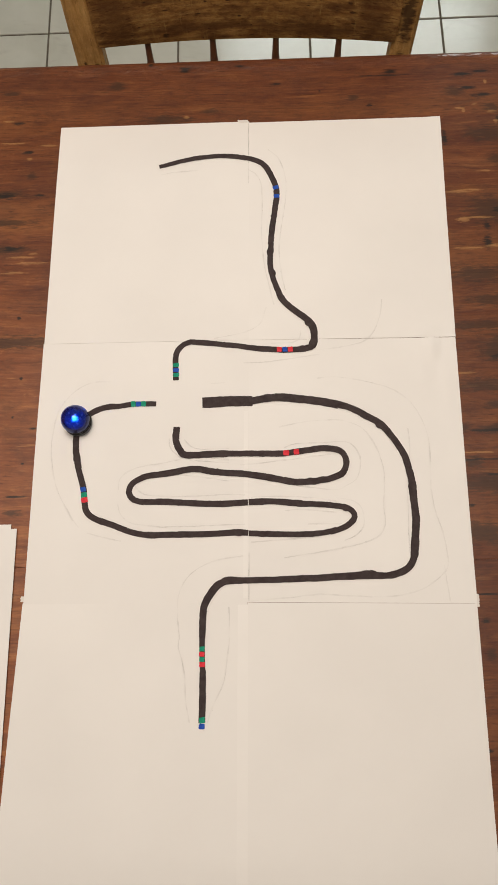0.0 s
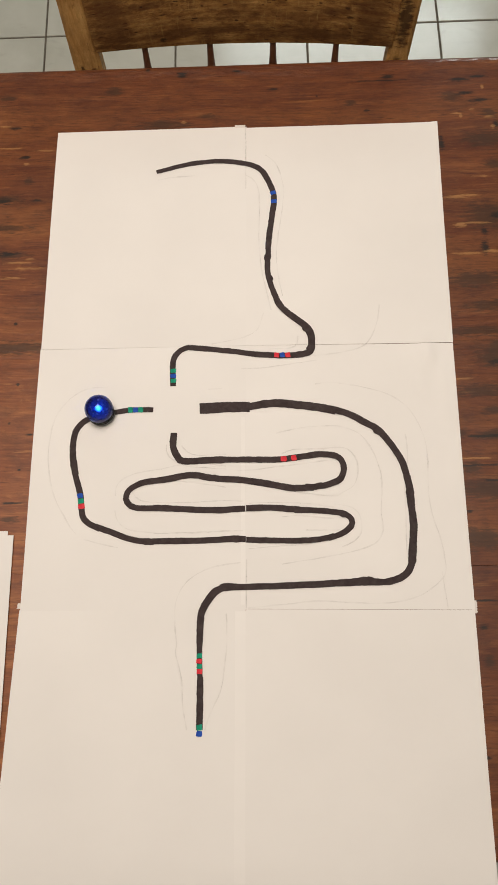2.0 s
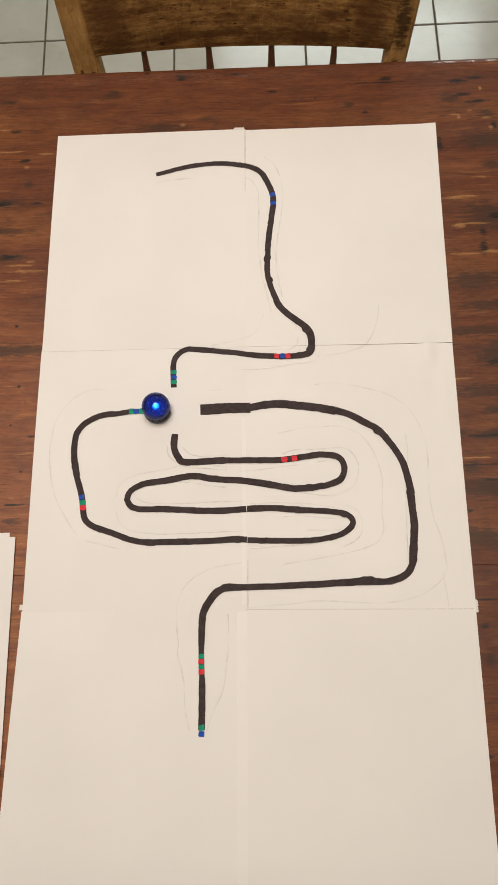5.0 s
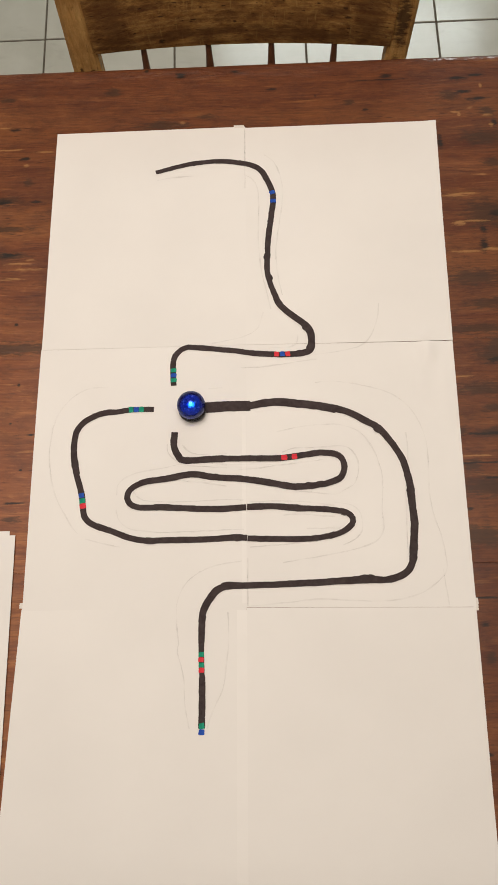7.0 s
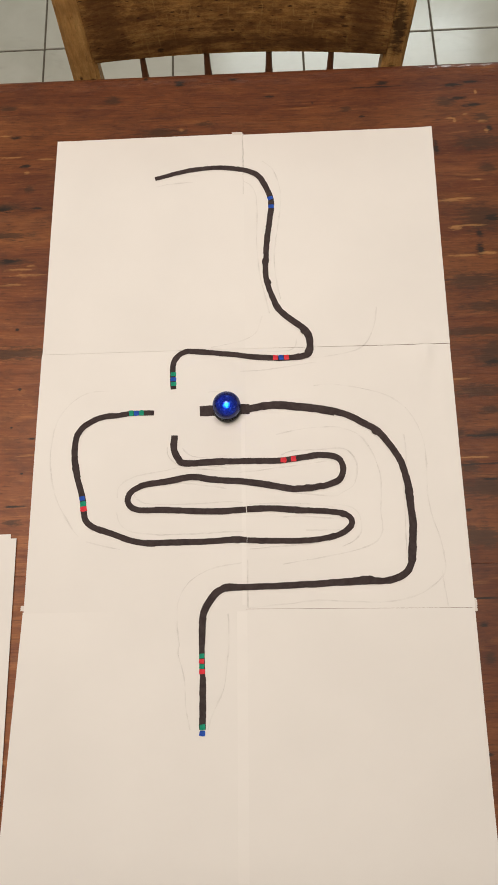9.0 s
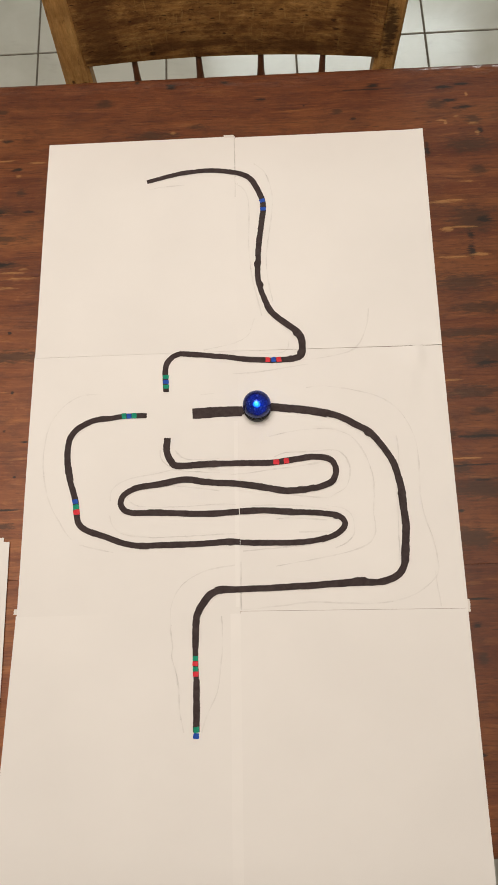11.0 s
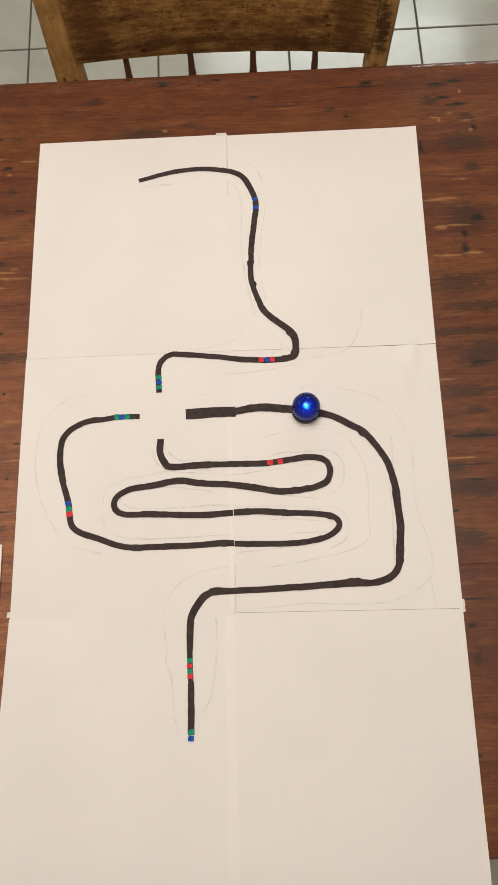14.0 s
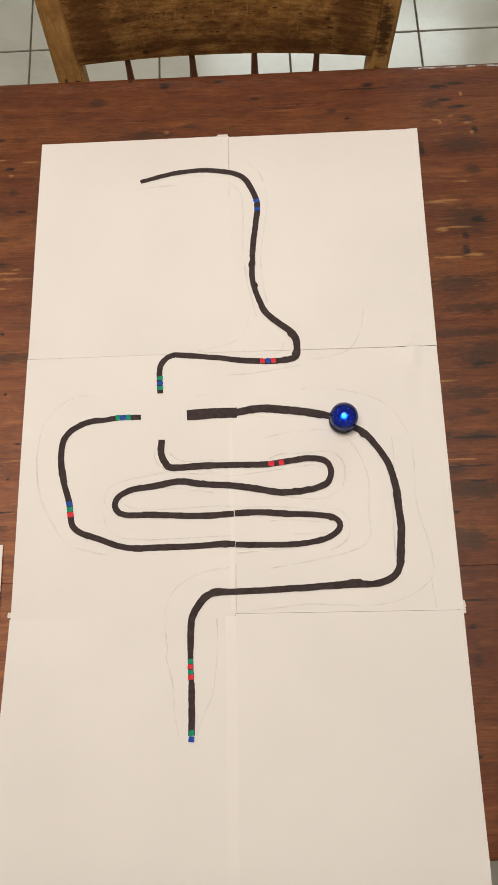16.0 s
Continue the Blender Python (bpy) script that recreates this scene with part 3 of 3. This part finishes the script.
# ---- marker lines ----
def ribbon(bm, line, width, z, seed=0, rough=0.052):
    """A flat stroke along a line of points; width is a number or a list to run through."""
    n = len(line)
    pairs = []
    for k, p in enumerate(line):
        ahead = (line[min(k + 1, n - 1)] - line[max(k - 1, 0)]).normalized()
        side = Vector((-ahead.y, ahead.x))
        w = width[k] if isinstance(width, list) else width
        l = 0.5 * w * (1 + rough * 2.6 * (noise.noise((p.x * 190, p.y * 190, seed)) + noise.noise((p.x * 55, p.y * 55, seed + 4))))
        r = 0.5 * w * (1 + rough * 2.6 * (noise.noise((p.x * 190, p.y * 190, seed + 9)) + noise.noise((p.x * 55, p.y * 55, seed + 13))))
        pairs.append((bm.verts.new((*(p + side * l), z)), bm.verts.new((*(p - side * r), z))))
    for (a, b), (c, d) in zip(pairs, pairs[1:]):
        bm.faces.new((a, b, d, c))


def marker_stroke(points, widths, seed, layer=0):
    """A line drawn in several overlapping pulls of the pen. points in millimetres; widths: (share of the way, millimetres)."""
    line = spline([(x / 1000, y / 1000) for x, y in points])
    n = len(line)
    run = [float(np.interp(k / (n - 1), [a for a, _ in widths], [w / 1000 for _, w in widths])) for k in range(n)]
    rng = random.Random(seed)
    bm = bmesh.new()
    k, count = 0, 0
    while k < n - 1:
        end = min(n - 1, k + rng.randint(18, 40))
        if n - 1 - end < 8:
            end = n - 1
        a = max(0, k - 2)
        shift = Vector((rng.uniform(-0.0003, 0.0003), rng.uniform(-0.0003, 0.0003)))
        grow = rng.uniform(0.94, 1.06)
        ribbon(bm, [p + shift for p in line[a:end + 1]], [w * grow for w in run[a:end + 1]], INK + 0.00003 * (count % 3) + 0.00012 * layer, seed + count)
        k, count = end, count + 1
    return bm


def colour_code(parent, cells):
    """Short coloured marks on a line: x, y in millimetres, the line's direction in degrees, length, width, ink."""
    for k, (x, y, turn, length, width, material, word) in enumerate(cells):
        bm = bmesh.new()
        rng = random.Random(int(x * 7 + y * 3))
        ring = []
        for q in range(14):
            a = 2 * math.pi * q / 14
            sx, sy = math.cos(a), math.sin(a)
            ring.append(bm.verts.new((math.copysign(abs(sx) ** 0.35, sx) * length / 2000 * rng.uniform(0.82, 1.04),
                                      math.copysign(abs(sy) ** 0.35, sy) * width / 2000 * rng.uniform(0.84, 1.08), 0)))
        bm.faces.new(ring)
        ob = part("colour_mark", bm, material, parent, word + " marker patch")
        ob.matrix_basis = pose(x / 1000, y / 1000, INK + 0.0005 + 0.00003 * (k % 2), 0, 0, turn + rng.uniform(-7, 7))


def track(label, strokes, dabs=()):
    ob = new("marker_track")
    tagged(ob, label, "drawn line", group="marker track pieces")
    for seed, (points, widths) in enumerate(strokes):
        part("line", marker_stroke(points, widths, seed * 31 + len(points), seed), BLACK_INK, ob)
    for k, (x, y, turn, length, width) in enumerate(dabs):
        bm = bmesh.new()
        d = Vector((math.cos(radians(turn)), math.sin(radians(turn)))) * length / 2000
        c = Vector((x / 1000, y / 1000))
        ribbon(bm, [c + d * q for q in (-1, -0.6, -0.2, 0.2, 0.6, 1)], [width / 1000 * w for w in (0.66, 0.88, 0.96, 0.96, 0.88, 0.66)], INK + 0.00038 + 0.000012 * k, k, 0.06)
        part("overlap", bm, BLACK_INK, ob)
    return ob


R, G, B = (RED_INK, "red"), (GREEN_INK, "green"), (BLUE_INK, "blue")


def cells(*rows):
    return [(x, y, turn, length, width, *c) for x, y, turn, length, width, c in rows]


upper = track("black marker line winding over the far sheets, with colour marks", [(
    [(-98, 467), (-69, 475), (-47, 479), (-25, 480), (0, 476), (15, 469), (23, 457), (29, 441), (30, 427), (28, 410), (25, 389), (23, 366),
     (22, 351), (24, 336), (30, 317), (37, 304), (49, 293), (61, 283), (66, 274), (67, 263), (65, 255), (57, 252), (46, 251), (29, 251),
     (6, 253), (-23, 257), (-52, 260), (-61, 260), (-70, 254), (-74, 244), (-73, 219)],
    [(0, 5.2), (0.12, 6.0), (0.3, 6.4), (0.5, 6.2), (0.62, 7.4), (0.68, 6.6), (0.8, 6.0), (1, 6.2)])],
    [(22.6, 362, 80, 9, 7.6), (24.5, 337, 108, 7, 7.8), (62, 280, -50, 7, 8.6), (65, 259, 60, 8, 7.6), (27, 404, 84, 5, 7.0), (54, 251.5, 4, 8, 7.0), (57, 286, -40, 6, 7.0)])
colour_code(upper, cells((29, 439, 105, 5.0, 6.2, B), (30, 428.5, 92, 5.0, 6.6, B), (31, 251, -2, 5.2, 5.8, R), (36.8, 251, 0, 5.0, 5.6, B), (42.5, 251, 2, 5.4, 5.6, R),
                         (-73, 235, 90, 4.8, 5.9, G), (-73, 229.5, 90, 4.6, 6.0, B), (-73, 224.5, 90, 4.6, 6.0, G)))

left_loop = track("black marker line in long flattened loops, with colour marks", [(
    [(-92, 194), (-113, 194), (-127, 192), (-141, 191), (-155, 186), (-166, 177), (-170, 166), (-170, 148), (-166, 128), (-160, 109),
     (-158, 95), (-155, 85), (-146, 78), (-129, 72), (-113, 66), (-97, 63), (-75, 63), (-48, 63), (-27, 64), (-11, 65), (0, 64.5)],
    [(0, 5.6), (0.3, 6.0), (0.5, 6.4), (0.7, 6.0), (1, 6.0)]), (
    [(0.6, 64), (22, 63.2), (54, 63), (75, 65), (91, 70), (100, 77), (101, 83), (96, 88), (86, 90.4), (70, 92), (49, 92.8), (22, 94.6), (0.6, 94)],
    [(0, 6.0), (0.5, 5.8), (1, 6.0)]), (
    [(-0.6, 93.8), (-27, 92.4), (-54, 93.2), (-81, 94.6), (-106, 95.6), (-114, 101), (-115, 108), (-110, 115), (-98, 120), (-77, 123), (-52, 127),
     (-33, 124), (-5, 122), (22, 118), (44, 114), (57, 114), (76, 116), (90, 121), (95, 130), (94, 139), (88, 145), (74, 147), (58, 145),
     (33, 142), (6, 142), (-16, 142), (-39, 142), (-61, 141), (-67, 146), (-71, 156), (-71, 170)],
    [(0, 5.8), (0.3, 6.0), (0.5, 6.2), (0.8, 6.4), (1, 6.4)])],
    [(-92, 62.6, -2, 12, 7.2), (-30, 124, -8, 6, 7.2), (-36, 141.6, 2, 7, 6.8), (40, 114.6, -8, 7, 6.8), (-168.5, 138, -80, 7, 6.8), (60, 115, 8, 6, 6.8), (71, 115.8, 10, 8, 7.0), (36, 115, -9, 7, 6.9), (93, 88.2, -24, 6, 7.0), (-24, 141.7, 2, 9, 6.8), (-167.5, 173.5, 66, 7, 6.8), (-8, 64.6, 3, 9, 6.8)])
colour_code(left_loop, cells((-115, 194, 0, 5.2, 5.9, G), (-109.8, 194, 0, 5.2, 5.6, B), (-104.6, 194, 0, 5.2, 5.9, G), (-160, 107.3, 100, 5.2, 5.4, B),
                             (-159, 102, 100, 5.4, 6.0, G), (-158, 96.8, 97, 5.4, 6.6, R), (37, 142.6, 3, 6.0, 5.6, R), (46.8, 143.6, 6, 5.6, 5.4, R)))

right_arc = track("broad black marker line sweeping round, with colour marks", [(
    [(-46, 195), (-23, 196), (4, 196.5)], [(0, 10.2), (0.5, 10.6), (1, 10.0)]), (
    [(2, 196), (17, 199), (31, 200), (51, 198), (78, 194), (101, 188), (117, 179), (130, 171), (143, 154), (152, 137), (157, 115), (158, 99),
     (159, 77), (157, 56), (155, 42), (150, 32), (139, 26), (126, 24), (109, 25)],
    [(0, 7.0), (0.08, 8.2), (0.3, 7.6), (0.5, 6.8), (0.8, 7.0), (1, 6.2)]), (
    [(113, 25), (74, 23), (32, 21), (0, 20), (-16, 20), (-26, 17), (-35, 8), (-41, -5), (-42, -22), (-42, -42), (-41, -66), (-41, -90), (-41, -105)],
    [(0, 6.8), (0.4, 5.6), (0.56, 7.2), (0.68, 6.2), (0.77, 5.0), (0.83, 4.9), (0.88, 5.8), (1, 5.8)])],
    [(111, 25, -3, 14, 7.8), (-17, 20, 2, 14, 7.4), (129, 171, -45, 8, 8.0), (157, 104, 86, 9, 7.8), (155.5, 44, 78, 8, 7.6), (-41, -63, 88, 8, 6.4), (20, 199, 8, 8, 8.6), (128.8, 171, -48, 6, 8.6), (157.2, 109, 86, 8, 8.0), (156, 47, 80, 7, 7.8), (115, 25.2, -4, 9, 8.0), (-1, 195.8, 4, 6, 10.4)])
colour_code(right_arc, cells((-42, -41.5, 90, 4.8, 5.2, G), (-42, -46.2, 90, 4.6, 5.2, R), (-41.8, -50.8, 90, 4.6, 5.2, G), (-41.6, -55.3, 90, 4.8, 5.6, R),
                             (-41, -102.6, 90, 5.4, 5.6, G), (-41, -108, 90, 5.4, 5.2, B)))


def pencil_and_seams():
    lines = new("pencil_and_seam_lines")
    tagged(lines, "faint grey pencil guide lines beside the track, and paper seam lines", "pencil lines", kind="stuff")
    random.seed(11)
    for k, pts in enumerate((
        # these four stand for the dark seam between sheets, drawn like pencil
        [(-0.5, 523), (-0.3, 480), (-0.2, 445)], [(-0.3, 523), (-0.1, 470)], [(0.8, 46), (0.8, 20), (0.9, 1)], [(0.7, 30), (0.8, 1)],
        [(-96, 457), (-81, 460), (-56, 462)],
        [(0, 462), (9, 455), (14, 438), (14, 400), (14, 373), (17, 343), (22, 320), (26, 301)],
        [(21, 487), (32, 476), (39, 455), (40, 430), (35, 393), (32, 366), (34, 339), (38, 317)],
        [(-35, 264), (-6, 270), (11, 279), (18, 298)],
        [(53, 272), (52, 264), (45, 259), (23, 258)],
        [(69, 250), (103, 255), (123, 264), (134, 287), (137, 306)],
        [(-5, 43), (-32, 38), (-53, 27), (-64, 9), (-65, -12), (-63, -32), (-64, -39), (-58, -61), (-56, -86), (-52, -105)],
        [(-18, -4), (-17, -27), (-19, -52), (-22, -71), (-31, -90), (-36, -105)],
        [(69, 220), (89, 221), (117, 216), (142, 208), (158, 196), (168, 181), (174, 164), (176, 144), (175, 107), (178, 85), (183, 66), (186, 48), (186, 34), (179, 24), (165, 14), (144, 7), (123, 5), (97, 6), (65, 7), (34, 4), (2, 1)],
        [(30, 169), (53, 174), (76, 176), (95, 175), (112, 167), (122, 153), (128, 138), (131, 121), (129, 88), (130, 80), (129, 69), (123, 61), (112, 56), (93, 51), (66, 46), (34, 41)],
        [(35, 148), (47, 152), (70, 153), (92, 154), (102, 150), (108, 139), (108, 127), (104, 116), (94, 110), (85, 106), (63, 108), (47, 110)],
        [(-8, 131), (14, 133), (31, 135), (58, 138), (80, 141)],
        [(84, 98), (98, 96), (107, 90), (110, 80), (109, 70), (102, 62), (91, 57)],
        [(3, 99), (35, 100), (63, 98), (84, 95)],
        [(35, 86), (51, 87), (84, 84)],
        [(57, 73), (89, 73)],
        [(3, 56), (35, 58), (67, 61)],
        [(156, 167), (157, 144), (153, 116), (152, 83), (151, 45)],
        [(183, 34), (184, 19), (186, 1)],
        [(-5, 237), (21, 238), (55, 243), (72, 245)],
        [(-139, 218), (-157, 217), (-173, 209), (-187, 192), (-193, 171), (-194, 148), (-191, 125), (-186, 108), (-177, 91), (-168, 77), (-162, 70)],
        [(-154, 65), (-140, 61), (-121, 57)],
        [(-126, 107), (-124, 119), (-110, 128), (-80, 134), (-52, 139), (-19, 136)],
        [(-107, 107), (-110, 112), (-102, 117), (-74, 121), (-46, 119), (-19, 115)],
        [(-107, 106), (-95, 101), (-57, 100), (-19, 102), (-3, 101)],
        [(-126, 93), (-122, 82), (-111, 74), (-89, 71), (-57, 71), (-3, 73)],
        [(-78, 158), (-77, 149), (-69, 141), (-55, 136), (-19, 133)],
        [(-63, 157), (-58, 151), (-47, 147), (-19, 148)],
        [(-38, 215), (-24, 216)])):
        bm = bmesh.new()
        ribbon(bm, spline([(x / 1000, y / 1000) for x, y in pts], 0.003), 0.0011, PAPER + 0.0002, k, 0.35)
        part("pencil_line", bm, GRAPHITE, lines)


pencil_and_seams()


# ---- robot ----
def line_robot():
    robot = new("line_following_robot")
    tagged(robot, "small round line-following robot with glowing blue dome", "toy robot")
    r, zc = 0.0139, 0.0150
    ball = [(r * math.cos(a), zc + r * math.sin(a)) for a in (radians(d) for d in range(-24, 90, 6))] + [(0.0003, zc + r)]
    part("dome", lathe(ball, 48), DOME, robot, "tinted dark blue clear dome", smooth=True)
    low = [(0.0085, 0.0012), (0.0112, 0.0026), (0.0124, 0.0060), (0.0127, 0.0090), (0.0124, 0.0093)]
    part("lower_body", lathe(low, 40), BODY, robot, "glossy black lower shell", smooth=True)
    # skirt ring, open towards the front
    bm = bmesh.new()
    prev = None
    for k in range(45):
        a = radians(-150 + k * 300 / 44)
        ca, sa = math.cos(a), math.sin(a)
        ring = [bm.verts.new((q * ca, q * sa, z)) for q, z in ((0.0118, 0.0006), (0.0134, 0.0006), (0.0139, 0.0030), (0.0139, 0.0062), (0.0130, 0.0068))]
        if prev:
            for m in range(5):
                bm.faces.new((prev[m], ring[m], ring[(m + 1) % 5], prev[(m + 1) % 5]))
        else:
            bm.faces.new(ring)
        prev = ring
    bm.faces.new(prev[::-1])
    ob = part("skirt", bm, BODY, robot, "black skirt ring with a gap")
    ob.rotation_euler = (0, 0, radians(200))
    # band where dome and shell meet
    part("rim_band", lathe([(0.0127, 0.0090), (0.0134, 0.0086), (0.0136, 0.0094), (0.0131, 0.0098)], 48), BODY, robot, smooth=True)
    for s in (-1, 1):
        ob = part("wheel", lathe([(0.0045, -0.0012), (0.0052, -0.0008), (0.0052, 0.0008), (0.0045, 0.0012)], 24), RUBBER, robot)
        ob.matrix_basis = pose(0, s * 0.0085, 0.0052, 90)
    board = part("circuit_board", lathe([(0.0104, 0.0138), (0.0107, 0.0140), (0.0107, 0.0150), (0.0104, 0.0152)], 40), BOARD, robot, "blue circuit board under the dome")
    random.seed(21)
    for k in range(11):
        a, d = k * 2.4 + random.uniform(-0.5, 0.5), random.uniform(0.004, 0.0095)
        w, h = random.uniform(0.0006, 0.0012), random.uniform(0.0004, 0.0009)
        ob = part("chip", box(-w, w, -h, h, 0, 0.0007, bevel=0.0001, segments=1), CHIP, board)
        ob.matrix_basis = pose(d * math.cos(a), d * math.sin(a), 0.0151, 0, 0, random.uniform(0, 180))
    post = part("led_post", lathe([(0.0016, 0.0151), (0.0016, 0.0163)], 14), BODY, robot)
    part("led", lathe([(0.0013, 0.0163), (0.0017, 0.0170), (0.0017, 0.0176), (0.0013, 0.0184), (0.0005, 0.0188)], 18), LED, post, "bright blue light", smooth=True)
    # cap added to spread the glow softly, standing in for scatter in the dome
    cap = lathe([(0.0034 * math.cos(radians(d)), 0.0156 + 0.0050 * math.sin(radians(d))) for d in range(0, 90, 10)] + [(0.0002, 0.0206)], 24)
    part("added_diffuser_cap", cap, FROST, post, "small frosted cap added to soften the glow", smooth=True)
    return robot


robot = line_robot()


# ---- floor tiles ----
def floor_tiles():
    size, gap = 0.3135, 0.0046
    half = (size - gap) / 2
    me = None
    turn = pose(0, 0.006, 0, 0, 0, 1.2)
    for i in range(-8, 8):
        for j in range(-11, 12):
            p = turn @ Vector((-0.477 + (i + 0.5) * size, 1.391 + (j + 0.5) * size, 0))
            if not (X0 - 0.03 < p.x < X1 + 0.03 and Y0 - 0.03 < p.y < Y1 + 0.03):
                continue
            if me is None:
                ob = part("tile", box(-half, half, -half, half, -0.008, 0.0, bevel=0.0008, segments=1), GLAZE, floor)
                me = ob.data
            else:
                ob = new("tile", me)
                ob.parent = floor
            ob.matrix_basis = Matrix.Translation(p) @ pose(0, 0, random.uniform(-0.0003, 0.0002), 0, 0, 1.2)


floor_tiles()


# ---- what moves ----
def motions():
    z = PAPER
    rows = [(0, -168.4, 172.9), (0.5, -164.4, 178.2), (1, -158.7, 183.1), (1.5, -151.5, 186.9), (2, -143.2, 189.4), (2.5, -134.4, 191.2), (3, -125.7, 192.2), (3.5, -116.7, 192.7), (4, -107.1, 192.8), (6.5, -61.8, 192.3), (7, -53.4, 191.8), (7.5, -44.6, 192.0), (8, -35.6, 192.6), (8.5, -26.6, 193.4), (9, -18.2, 194.3), (11.5, 28.1, 196.8), (12, 36.8, 196.8), (12.5, 45.9, 196.3), (13, 55.1, 195.4), (13.5, 64.2, 194.4), (14, 73.6, 193.3), (14.5, 82.9, 191.8), (15, 92.0, 189.5), (15.5, 100.7, 186.5), (16, 108.9, 183.2)]
    keyed = []
    for k, (t, x, y) in enumerate(rows):
        a, b = rows[max(k - 1, 0)], rows[min(k + 1, len(rows) - 1)]
        heading = math.degrees(math.atan2(b[2] - a[2], b[1] - a[1]))
        keyed.append((t, pose(x / 1000, (y + 1.2) / 1000, z, 0, 0, heading)))
    walk(robot, keyed)


motions()
